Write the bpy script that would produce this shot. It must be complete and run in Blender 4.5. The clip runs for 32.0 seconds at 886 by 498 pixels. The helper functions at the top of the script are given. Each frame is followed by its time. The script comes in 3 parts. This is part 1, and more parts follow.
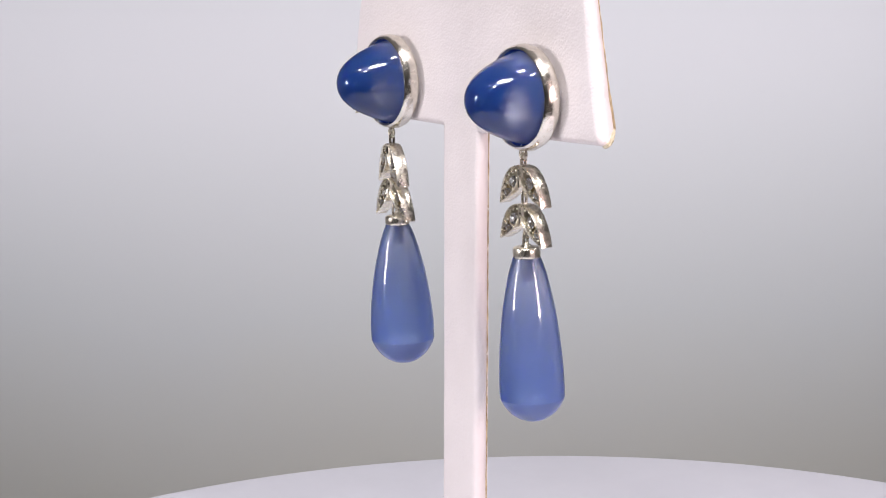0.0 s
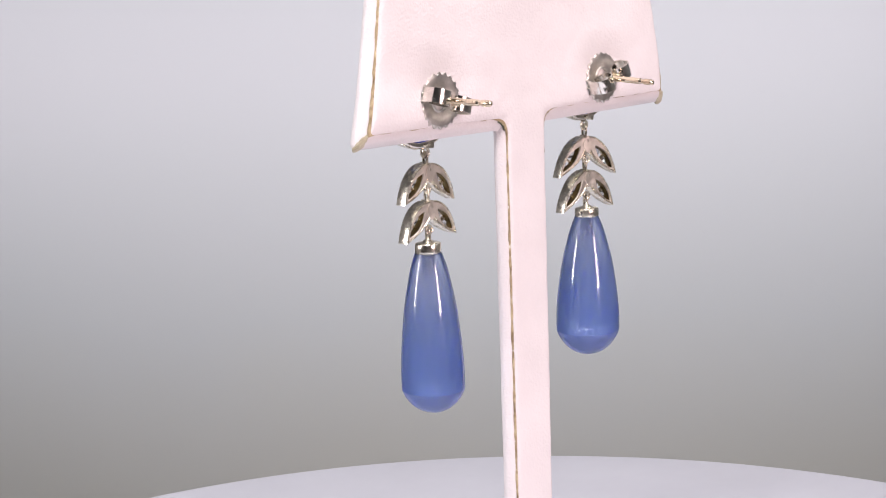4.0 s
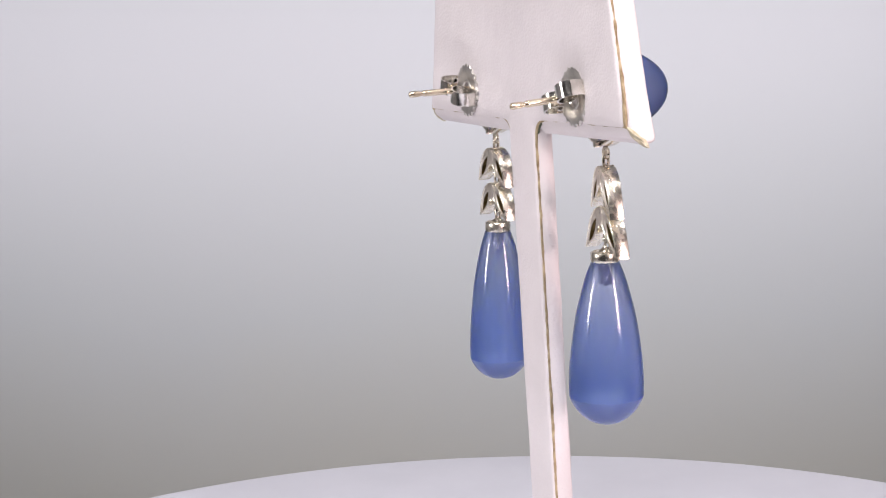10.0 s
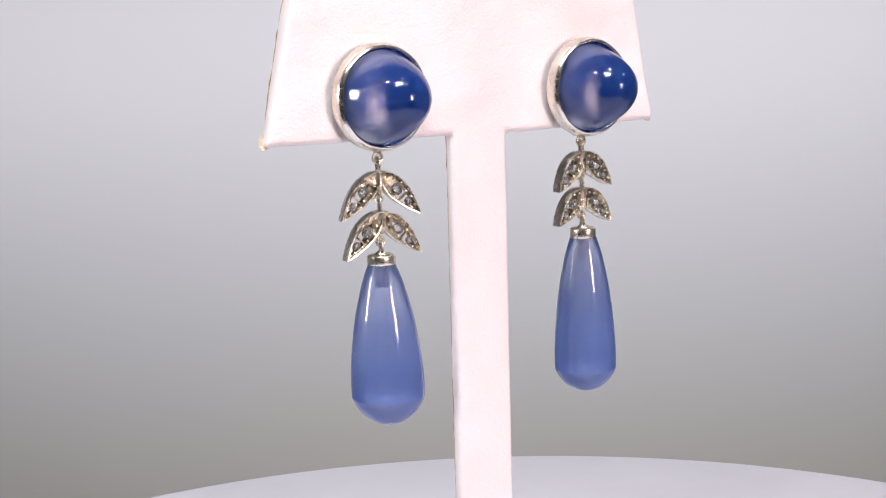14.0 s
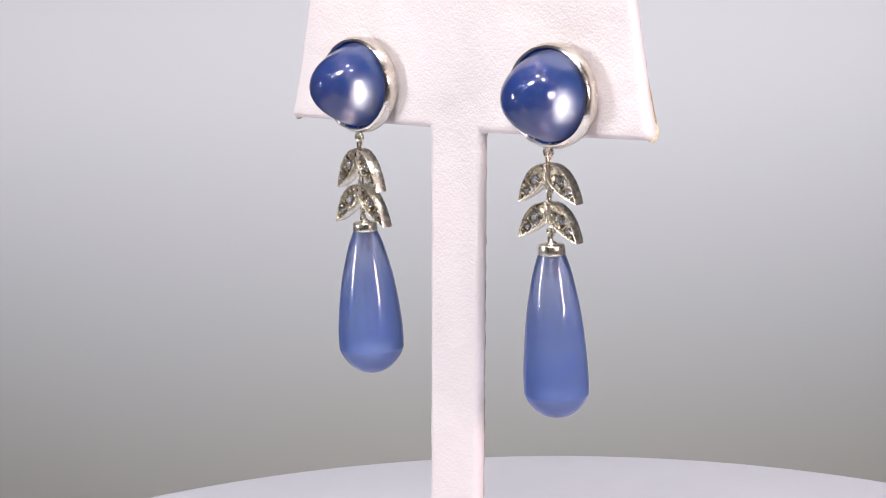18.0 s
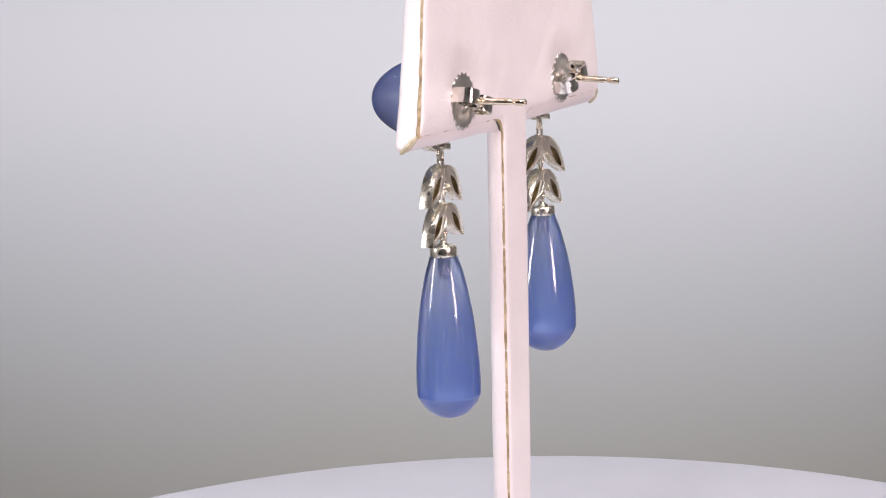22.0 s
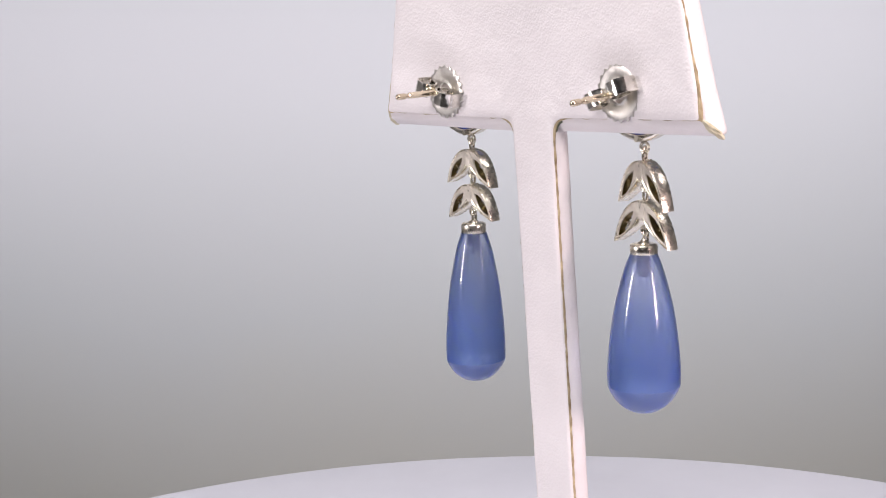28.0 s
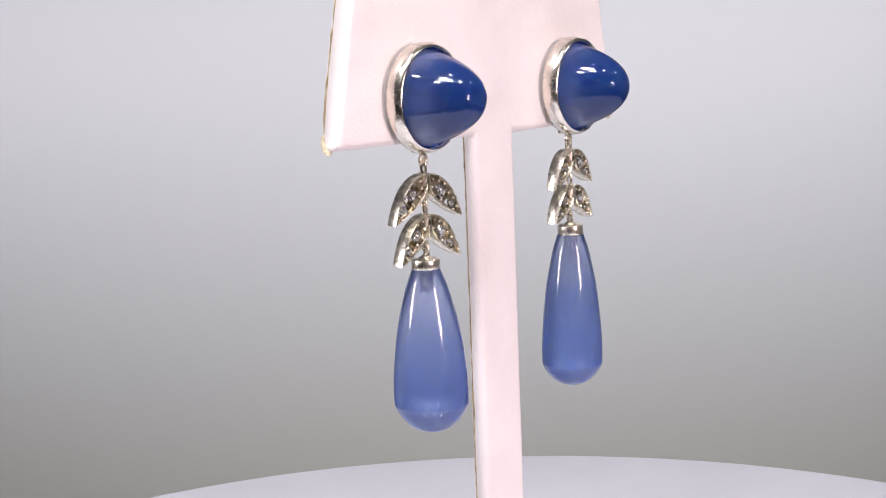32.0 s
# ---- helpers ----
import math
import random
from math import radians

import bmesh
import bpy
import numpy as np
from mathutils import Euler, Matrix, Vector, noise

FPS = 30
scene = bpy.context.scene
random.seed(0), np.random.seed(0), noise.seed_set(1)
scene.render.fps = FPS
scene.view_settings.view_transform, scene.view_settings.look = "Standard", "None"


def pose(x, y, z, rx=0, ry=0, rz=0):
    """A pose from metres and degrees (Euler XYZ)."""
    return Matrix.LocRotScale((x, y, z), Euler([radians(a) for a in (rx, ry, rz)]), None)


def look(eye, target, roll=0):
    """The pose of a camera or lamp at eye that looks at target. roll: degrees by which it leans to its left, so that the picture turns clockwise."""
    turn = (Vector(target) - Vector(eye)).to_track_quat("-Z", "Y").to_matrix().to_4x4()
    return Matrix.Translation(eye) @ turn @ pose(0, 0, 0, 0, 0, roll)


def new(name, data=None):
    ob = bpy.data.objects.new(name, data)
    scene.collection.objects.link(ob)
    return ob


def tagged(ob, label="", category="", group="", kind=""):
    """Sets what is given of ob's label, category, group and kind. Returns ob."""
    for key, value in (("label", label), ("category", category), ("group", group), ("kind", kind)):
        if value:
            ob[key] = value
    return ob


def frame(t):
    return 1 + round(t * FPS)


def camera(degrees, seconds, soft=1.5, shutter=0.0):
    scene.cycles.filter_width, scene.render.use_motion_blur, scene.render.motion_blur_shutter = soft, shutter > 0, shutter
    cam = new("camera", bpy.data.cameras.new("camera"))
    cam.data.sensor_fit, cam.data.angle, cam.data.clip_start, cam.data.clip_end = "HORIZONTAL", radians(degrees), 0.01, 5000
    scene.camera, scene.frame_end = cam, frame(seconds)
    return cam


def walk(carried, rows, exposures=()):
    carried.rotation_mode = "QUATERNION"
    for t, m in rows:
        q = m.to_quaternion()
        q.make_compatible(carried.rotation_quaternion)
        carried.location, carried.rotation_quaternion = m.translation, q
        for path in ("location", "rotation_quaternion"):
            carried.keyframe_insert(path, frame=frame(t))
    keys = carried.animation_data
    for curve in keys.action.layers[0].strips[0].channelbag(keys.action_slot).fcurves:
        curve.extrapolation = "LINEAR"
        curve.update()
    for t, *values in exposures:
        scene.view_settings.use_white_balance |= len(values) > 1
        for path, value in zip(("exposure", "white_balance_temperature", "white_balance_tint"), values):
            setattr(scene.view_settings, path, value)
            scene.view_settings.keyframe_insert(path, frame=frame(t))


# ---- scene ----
U = 0.0016            # one unit of the plan in metres
DECK = -36.7          # top of the turntable, in units of the plan
SPIN = -19.0193       # degrees a second
BAR = -6.2            # turn of the display's crossbar on the turntable at 16.3 s

cam = camera(32.0, 32.0, soft=1.1)
EYE = Vector((0, -100 * U, (16.27 - DECK) * U))
YAW, PITCH = radians(2.304), radians(-9.63)
AHEAD = Vector((-math.sin(YAW) * math.cos(PITCH), math.cos(YAW) * math.cos(PITCH), math.sin(PITCH)))
walk(cam, [(0, look(EYE, EYE + AHEAD, -2.013)), (32, look(EYE, EYE + AHEAD, -2.013))])

# ---- light ----
world = bpy.data.worlds.new("room")
world.use_nodes = True
world.node_tree.nodes["Background"].inputs[0].default_value = (0.88, 0.85, 0.93, 1)
world.node_tree.nodes["Background"].inputs[1].default_value = 0.34
scene.world = world
scene.view_settings.exposure = 0.0


def area(name, eye, target, w, h, power, colour):
    data = bpy.data.lights.new(name, "AREA")
    data.shape, data.size, data.size_y, data.energy, data.color = "RECTANGLE", w, h, power, colour
    lamp = new(name, data)
    lamp.matrix_world = look(eye, target)
    return lamp


MID = (0, 0, 0.07)
area("left_lamp", (-0.253, -0.092, 0.112), MID, 0.032, 0.08, 0.36, (1.0, 0.93, 0.965))
area("right_lamp", (0.19, -0.195, 0.112), MID, 0.042, 0.09, 0.50, (1.0, 0.765, 0.775))
area("top_lamp", (0.0, -0.17, 0.36), MID, 0.10, 0.065, 0.88, (1.0, 0.955, 0.985)).data.shape = "ELLIPSE"
for x, y, z in ((-0.13, -0.16, 0.35), (0.12, -0.14, 0.36), (-0.07, -0.23, 0.33), (0.05, -0.07, 0.40), (0.26, -0.02, 0.33)):
    area("ceiling_lamp", (x, y, z), MID, 0.028, 0.028, 0.165, (1.0, 0.94, 0.975))
# unseen lamp added to grade the backdrop from bright top to darker foot
backdrop_fill = area("backdrop_fill", (-0.06, 0.55, 0.26), (-0.06, 1.0, 0.02), 1.6, 0.05, 1.94, (0.965, 0.955, 1.01))
backdrop_fill.data.spread = radians(101)


# ---- materials ----
def material(name):
    m = bpy.data.materials.new(name)
    m.use_nodes = True
    t = m.node_tree
    return m, t, t.nodes["Principled BSDF"]


def node(t, kind, **values):
    n = t.nodes.new(kind)
    for key, v in values.items():
        n.inputs[key.replace("_", " ")].default_value = v
    return n


def coords(t):
    return t.nodes.new("ShaderNodeTexCoord").outputs["Object"]


def noise_node(t, scale, detail=3.0, rough=0.5):
    n = node(t, "ShaderNodeTexNoise", Scale=scale, Detail=detail, Roughness=rough)
    t.links.new(coords(t), n.inputs["Vector"])
    return n


def ramp(t, fac, stops):
    n = t.nodes.new("ShaderNodeValToRGB")
    for i, (at, c) in enumerate(stops):
        e = n.color_ramp.elements[i] if i < 2 else n.color_ramp.elements.new(at)
        e.position, e.color = at, (*c, 1)
    t.links.new(fac, n.inputs["Fac"])
    return n.outputs["Color"]


def bump(t, height, strength, distance, normal=None):
    n = node(t, "ShaderNodeBump", Strength=strength, Distance=distance)
    t.links.new(height, n.inputs["Height"])
    if normal:
        t.links.new(normal, n.inputs["Normal"])
    return n.outputs["Normal"]


def leatherette():
    m, t, b = material("white_leatherette")
    stain = noise_node(t, 90, 4)
    t.links.new(ramp(t, stain.outputs["Fac"], [(0.3, (0.735, 0.688, 0.685)), (0.62, (0.815, 0.764, 0.76))]), b.inputs["Base Color"])
    v = node(t, "ShaderNodeTexVoronoi", Scale=3500.0)
    v.feature = "SMOOTH_F1"
    v.inputs["Smoothness"].default_value = 0.35
    warp = noise_node(t, 900, 2)
    add = t.nodes.new("ShaderNodeVectorMath")
    add.operation = "MULTIPLY_ADD"
    t.links.new(warp.outputs["Color"], add.inputs[0])
    add.inputs[1].default_value = (0.0005, 0.0005, 0.0005)
    t.links.new(coords(t), add.inputs[2])
    t.links.new(add.outputs[0], v.inputs["Vector"])
    grain = ramp(t, v.outputs["Distance"], [(0.05, (1, 1, 1)), (0.75, (0, 0, 0))])
    n0 = bump(t, noise_node(t, 160, 3).outputs["Fac"], 0.40, 0.0006)
    n1 = bump(t, noise_node(t, 600, 3, 0.6).outputs["Fac"], 0.22, 0.00025, n0)
    t.links.new(bump(t, grain, 0.32, 0.00008, n1), b.inputs["Normal"])
    b.inputs["Roughness"].default_value = 0.42
    b.inputs["Specular IOR Level"].default_value = 0.38
    return m


def plain(name, lo, hi, scale, rough, metal=0.0, relief=0.0, distance=0.0002):
    m, t, b = material(name)
    n = noise_node(t, scale, 5, 0.6)
    t.links.new(ramp(t, n.outputs["Fac"], [(0.32, lo), (0.68, hi)]), b.inputs["Base Color"])
    b.inputs["Roughness"].default_value = rough
    b.inputs["Metallic"].default_value = metal
    if relief:
        t.links.new(bump(t, noise_node(t, scale * 1.7, 4).outputs["Fac"], relief, distance), b.inputs["Normal"])
    return m


def light_tinted_paper():
    """Pale paper with warm light at its foot and cool light above painted in."""
    m, t, b = material("light_tinted_paper")
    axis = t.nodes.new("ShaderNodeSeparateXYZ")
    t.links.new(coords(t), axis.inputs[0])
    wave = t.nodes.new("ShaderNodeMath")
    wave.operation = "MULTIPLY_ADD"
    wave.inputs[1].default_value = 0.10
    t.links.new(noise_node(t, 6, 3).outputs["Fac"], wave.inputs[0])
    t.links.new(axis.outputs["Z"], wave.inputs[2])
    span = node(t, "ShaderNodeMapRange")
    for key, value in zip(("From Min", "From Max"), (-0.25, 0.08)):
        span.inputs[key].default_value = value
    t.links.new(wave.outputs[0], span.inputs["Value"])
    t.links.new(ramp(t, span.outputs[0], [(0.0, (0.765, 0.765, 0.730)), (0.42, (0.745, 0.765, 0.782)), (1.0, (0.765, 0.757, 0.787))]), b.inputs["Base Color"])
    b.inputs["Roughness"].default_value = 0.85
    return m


def metal(name, lo, hi, rough_lo, rough_hi, relief=0.25):
    m, t, b = material(name)
    tone = noise_node(t, 700, 4, 0.6)
    t.links.new(ramp(t, tone.outputs["Fac"], [(0.3, lo), (0.66, hi)]), b.inputs["Base Color"])
    r = ramp(t, noise_node(t, 1500, 3).outputs["Fac"], [(0.3, (rough_lo,) * 3), (0.7, (rough_hi,) * 3)])
    t.links.new(r, b.inputs["Roughness"])
    b.inputs["Metallic"].default_value = 1.0
    n1 = bump(t, noise_node(t, 500, 2).outputs["Fac"], relief, 0.0006)
    t.links.new(bump(t, noise_node(t, 4000, 3).outputs["Fac"], 0.12, 0.00005, n1), b.inputs["Normal"])
    return m


def chalcedony(name, tint, body, clear, blur, depth, reach, polish, thin=None):
    """Milky translucent stone: a scattering body under a clear polished skin that lets softened light through.
    thin: heights between which the stone gets thinner, and the tint and clearness painted in there for light through
    less stone."""
    m, t, b = material(name)
    cloud = noise_node(t, 170, 2, 0.45)
    flesh = ramp(t, cloud.outputs["Fac"], [(0.3, body[0]), (0.7, body[1])])
    t.links.new(flesh, b.inputs["Base Color"])
    b.inputs["Roughness"].default_value = polish
    b.inputs["IOR"].default_value = 1.54
    b.inputs["Subsurface Weight"].default_value = 1.0
    b.inputs["Subsurface Radius"].default_value = reach
    b.inputs["Subsurface Scale"].default_value = depth
    refr = node(t, "ShaderNodeBsdfRefraction", Roughness=blur, IOR=1.54, Color=(*tint, 1))
    gloss = node(t, "ShaderNodeBsdfGlossy", Roughness=polish)
    skin = t.nodes.new("ShaderNodeMixShader")
    fres = node(t, "ShaderNodeFresnel", IOR=1.54)
    t.links.new(fres.outputs[0], skin.inputs[0])
    t.links.new(refr.outputs[0], skin.inputs[1])
    t.links.new(gloss.outputs[0], skin.inputs[2])
    mix = t.nodes.new("ShaderNodeMixShader")
    mix.inputs[0].default_value = clear
    t.links.new(b.outputs[0], mix.inputs[1])
    t.links.new(skin.outputs[0], mix.inputs[2])
    t.links.new(mix.outputs[0], t.nodes["Material Output"].inputs["Surface"])
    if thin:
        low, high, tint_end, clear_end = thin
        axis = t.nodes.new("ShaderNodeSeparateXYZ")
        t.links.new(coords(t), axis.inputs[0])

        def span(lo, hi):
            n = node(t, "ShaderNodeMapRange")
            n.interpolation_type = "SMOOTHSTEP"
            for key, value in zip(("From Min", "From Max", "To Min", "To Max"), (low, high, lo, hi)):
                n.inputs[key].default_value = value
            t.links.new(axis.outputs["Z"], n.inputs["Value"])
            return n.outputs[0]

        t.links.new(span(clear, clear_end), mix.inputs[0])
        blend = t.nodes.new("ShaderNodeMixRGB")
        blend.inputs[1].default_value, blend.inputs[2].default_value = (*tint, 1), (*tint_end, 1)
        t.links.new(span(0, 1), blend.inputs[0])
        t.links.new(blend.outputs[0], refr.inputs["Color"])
    return m


def gem():
    m, t, b = material("diamond")
    b.inputs["Base Color"].default_value = (0.97, 0.97, 0.98, 1)
    b.inputs["Roughness"].default_value = 0.02
    b.inputs["IOR"].default_value = 1.75
    b.inputs["Transmission Weight"].default_value = 0.92
    return m


LEATHER = leatherette()
KRAFT = plain("raw_board", (0.20, 0.14, 0.065), (0.60, 0.49, 0.31), 900, 0.85, 0, 0.8, 0.0003)
FOLD_SHADE = plain("fold_shade_tone", (0.03, 0.04, 0.03), (0.16, 0.17, 0.11), 900, 0.8, 0, 0.5)
FRAY = plain("frayed_fibre", (0.62, 0.58, 0.48), (0.82, 0.79, 0.70), 900, 0.9)
GLUE = plain("yellowed_glue", (0.36, 0.31, 0.19), (0.70, 0.64, 0.48), 700, 0.6, 0, 0.7, 0.0003)
DECKING = plain("satin_white_plastic", (0.68, 0.70, 0.765), (0.72, 0.74, 0.805), 60, 0.42, 0, 0.04)
WARM_BOUNCE = plain("warm_bounce", (0.66, 0.52, 0.26), (0.78, 0.64, 0.36), 25, 0.5, 0, 0.1)
PAPER = plain("white_paper", (0.74, 0.745, 0.75), (0.77, 0.775, 0.78), 14, 0.85)
SWEEP = light_tinted_paper()
DARK_SHEET = plain("dark_sheet", (0.06, 0.06, 0.06), (0.09, 0.09, 0.09), 40, 0.9, 0, 0.1)
SILVER = metal("white_gold", (0.46, 0.42, 0.34), (0.86, 0.81, 0.69), 0.18, 0.38)
PLATE = metal("dull_white_gold", (0.62, 0.57, 0.49), (0.86, 0.80, 0.71), 0.40, 0.58, 0.3)
LINING = metal("dark_brown_metal", (0.10, 0.075, 0.03), (0.36, 0.27, 0.12), 0.35, 0.6, 0.5)
NUT = metal("brushed_steel", (0.56, 0.54, 0.50), (0.78, 0.75, 0.70), 0.36, 0.52, 0.25)
BED = metal("dark_white_gold", (0.09, 0.08, 0.055), (0.42, 0.38, 0.28), 0.20, 0.45, 0.6)
COLLAR = metal("grey_white_gold", (0.64, 0.61, 0.54), (0.87, 0.82, 0.73), 0.15, 0.30, 0.10)
CHROME = metal("grey_steel", (0.66, 0.63, 0.57), (0.92, 0.89, 0.83), 0.12, 0.26, 0.25)
SHINY = metal("polished_white_gold", (0.82, 0.77, 0.65), (0.93, 0.88, 0.76), 0.20, 0.34, 0.05)
DARK = metal("shaded_silver", (0.42, 0.39, 0.33), (0.76, 0.72, 0.62), 0.14, 0.30, 0.22)
GOLD = metal("pale_gold", (0.66, 0.55, 0.40), (0.86, 0.77, 0.60), 0.14, 0.30, 0.1)
CAB = chalcedony("deep_blue_chalcedony", (0.97, 0.97, 0.975), ((0.018, 0.080, 0.36), (0.030, 0.105, 0.42)), 0.64, 0.53, 0.0030, (0.85, 0.8, 1.0), 0.02)
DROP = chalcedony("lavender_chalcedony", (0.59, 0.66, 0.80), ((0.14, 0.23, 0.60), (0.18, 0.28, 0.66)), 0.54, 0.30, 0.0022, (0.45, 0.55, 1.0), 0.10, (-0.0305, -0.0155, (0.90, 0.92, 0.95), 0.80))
GEM = gem()
FOIL = plain("blue_foil", (0.02, 0.07, 0.42), (0.035, 0.10, 0.50), 300, 0.5)
PEG = plain("peg_cement", (0.24, 0.23, 0.21), (0.66, 0.63, 0.58), 1400, 0.6)


# ---- tools ----
OFFSETS = {}


def thing(name, x, y, z, label, category, group=""):
    """An empty at a place of the plan, in units on the turntable."""
    ob = new(name)
    ob.empty_display_size = 0.003
    OFFSETS[ob.name] = Vector((x, y, z))
    ob["plan"] = (x, y, z)
    return tagged(ob, label, category, group)


def part(name, bm, mat, parent, label="", flat=False, crease=0.75):
    top = parent
    while top.parent:
        top = top.parent
    bmesh.ops.recalc_face_normals(bm, faces=bm.faces[:])
    bm.transform(Matrix.Scale(U, 4) @ Matrix.Translation(-OFFSETS[top.name]))
    for f in bm.faces:
        f.smooth = not flat
    for e in bm.edges:
        if len(e.link_faces) == 2 and e.calc_face_angle() > crease:
            e.smooth = False
    me = bpy.data.meshes.new(name)
    bm.to_mesh(me)
    bm.free()
    me.materials.append(mat)
    ob = new(name, me)
    ob.parent = parent
    if label:
        ob["label"] = label
    return ob


def loft(bm, loops, closed_ends=True, ring=False):
    """Skin over loops of points that have the same count."""
    rows = [[bm.verts.new(p) for p in loop] for loop in loops]
    n = len(rows[0])
    pairs = list(zip(rows, rows[1:])) + ([(rows[-1], rows[0])] if ring else [])
    for a, b in pairs:
        for i in range(n):
            bm.faces.new((a[i], a[(i + 1) % n], b[(i + 1) % n], b[i]))
    if closed_ends and not ring:
        bm.faces.new(rows[0])
        bm.faces.new(rows[-1])
    return rows


def lathe(profile, n=48, m=Matrix(), ring=False):
    """A turned body about z from rows of (radius, height), laid by m."""
    bm = bmesh.new()
    loops = []
    for r, z in profile:
        r = max(r, 0.004)
        loops.append([m @ Vector((r * math.cos(a), r * math.sin(a), z)) for a in (2 * math.pi * i / n for i in range(n))])
    loft(bm, loops, True, ring)
    return bm


def tube(bm, pts, r, closed=False, n=10, squash=1.0):
    """A round wire along points."""
    pts = [Vector(p) for p in pts]
    loops, side = [], None
    for i, p in enumerate(pts):
        a = pts[(i - 1) % len(pts)] if closed or i else p
        b = pts[(i + 1) % len(pts)] if closed or i < len(pts) - 1 else p
        d = (b - a).normalized()
        if side is None:
            side = d.orthogonal().normalized()
        side = (side - d * side.dot(d)).normalized()
        other = d.cross(side)
        loops.append([p + r * (math.cos(q) * side + squash * math.sin(q) * other) for q in (2 * math.pi * k / n for k in range(n))])
    loft(bm, loops, not closed, closed)


def hoop(centre, rx, rz, r, turn=0.0, n=28):
    """A wire ring that stands upright, turned about the vertical."""
    bm = bmesh.new()
    c, s = math.cos(radians(turn)), math.sin(radians(turn))
    pts = []
    for k in range(n):
        a = 2 * math.pi * k / n
        u, w = rx * math.cos(a), rz * math.sin(a)
        pts.append((centre[0] + u * c, centre[1] + u * s, centre[2] + w))
    tube(bm, pts, r, True, 9)
    return bm


def smooth_profile(keys, n):
    """Smooth rows through keys of (s, r)."""
    s, r = zip(*keys)
    out = []
    for k in range(n + 1):
        t = k / n
        i = max(j for j in range(len(s)) if s[j] <= t + 1e-9)
        if i >= len(s) - 1:
            out.append((t, r[-1]))
            continue
        f = (t - s[i]) / (s[i + 1] - s[i])
        m0 = (r[i + 1] - r[i - 1]) / (s[i + 1] - s[i - 1]) if i else (r[1] - r[0]) / (s[1] - s[0])
        j = i + 2
        m1 = (r[j] - r[i]) / (s[j] - s[i]) if j < len(s) else (r[i + 1] - r[i]) / (s[i + 1] - s[i])
        h = s[i + 1] - s[i]
        out.append((t, (2 * f**3 - 3 * f**2 + 1) * r[i] + (f**3 - 2 * f**2 + f) * h * m0 + (3 * f**2 - 2 * f**3) * r[i + 1] + (f**3 - f**2) * h * m1))
    return out


# ---- setting ----
def sheet(name, loops, mat, label):
    bm = bmesh.new()
    rows = [[bm.verts.new(p) for p in loop] for loop in loops]
    for a, b in zip(rows, rows[1:]):
        for i in range(len(a) - 1):
            bm.faces.new((a[i], a[i + 1], b[i + 1], b[i]))
    bmesh.ops.recalc_face_normals(bm, faces=bm.faces[:])
    bmesh.ops.solidify(bm, geom=bm.faces[:], thickness=0.002)
    for f in bm.faces:
        f.smooth = True
    me = bpy.data.meshes.new(name)
    bm.to_mesh(me)
    bm.free()
    me.materials.append(mat)
    return tagged(new(name, me), label, name.split("_")[0], "", "structure")


def setting():
    # a sweep of paper: level under the turntable, rising in one curve behind it
    low, back, rad = -0.60, 1.0, 0.2
    line = [(back - rad, low)]
    line += [(back - rad + rad * math.sin(a), low + rad - rad * math.cos(a)) for a in (radians(7.5 * k) for k in range(1, 13))]
    line += [(back, 0.55)]
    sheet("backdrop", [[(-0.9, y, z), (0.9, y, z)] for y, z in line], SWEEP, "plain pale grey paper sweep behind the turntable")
    # unseen yellowish sheet added to bounce warm light onto the backdrop's foot
    sheet("floor", [[(-0.9, y, low), (0.9, y, low)] for y in (-0.45, back - rad)], WARM_BOUNCE, "unseen yellowish sheet under the turntable, added to bounce warm light")
    for name, x, mat, tone in (("wall_west", -0.9, PAPER, "white"), ("wall_east", 0.9, PAPER, "white")):
        sheet(name, [[(x, -0.45, low - 0.002), (x, back + 0.002, low - 0.002)], [(x, -0.45, 0.55), (x, back + 0.002, 0.55)]], mat, "plain " + tone + " side wall of the photo booth")
    # unseen dark sheet added so that metal facing the camera reflects darkness
    sheet("wall_south", [[(-0.9, -0.453, low), (0.9, -0.453, low)], [(-0.9, -0.453, 0.55), (0.9, -0.453, 0.55)]], DARK_SHEET, "plain unseen dark sheet added behind the camera to darken reflections")
    sheet("ceiling", [[(-0.9, -0.45, 0.553), (0.9, -0.45, 0.553)], [(-0.9, back, 0.553), (0.9, back, 0.553)]], PAPER, "plain white top of the photo booth")


def turntable():
    t = thing("turntable", 0, 0, DECK, "round white satin turntable carrying the earring display", "turntable")
    r = 70.4
    prof = [(0.01, DECK - 3), (r - 0.8, DECK - 3), (r - 0.2, DECK - 2.6), (r, DECK - 2.0), (r, DECK - 0.5), (r - 0.15, DECK - 0.28), (r - 0.5, DECK - 0.10), (r - 1.1, DECK), (r * 0.6, DECK), (0.01, DECK)]
    part("platter", lathe(prof, 192), DECKING, t)
    foot = DECK - 0.60 / U
    part("base", lathe([(0.01, foot), (48, foot), (48.5, foot + 0.5), (48.5, DECK - 3.6), (48, DECK - 3.01), (0.01, DECK - 3.01)], 96), DECKING, t, "plain white round base")
    return t


# ---- the display ----
NUTS = ((5.53, 9.31), (-10.62, 9.72))      # where the ear nuts press into the padding


def ease(v, lo, hi):
    f = min(1.0, max(0.0, (v - lo) / (hi - lo)))
    return f * f * (3 - 2 * f)


def face_y(x, z):
    """Depth of the front face: the stem leans a little, the crossbar is set slightly askew."""
    stem, bar = -1.56 + 0.026 * z, -1.27 + 0.031 * (z - 9) + 0.0045 * (x + 3)
    f = ease(z, 4.5, 7.5)
    return stem * (1 - f) + bar * f


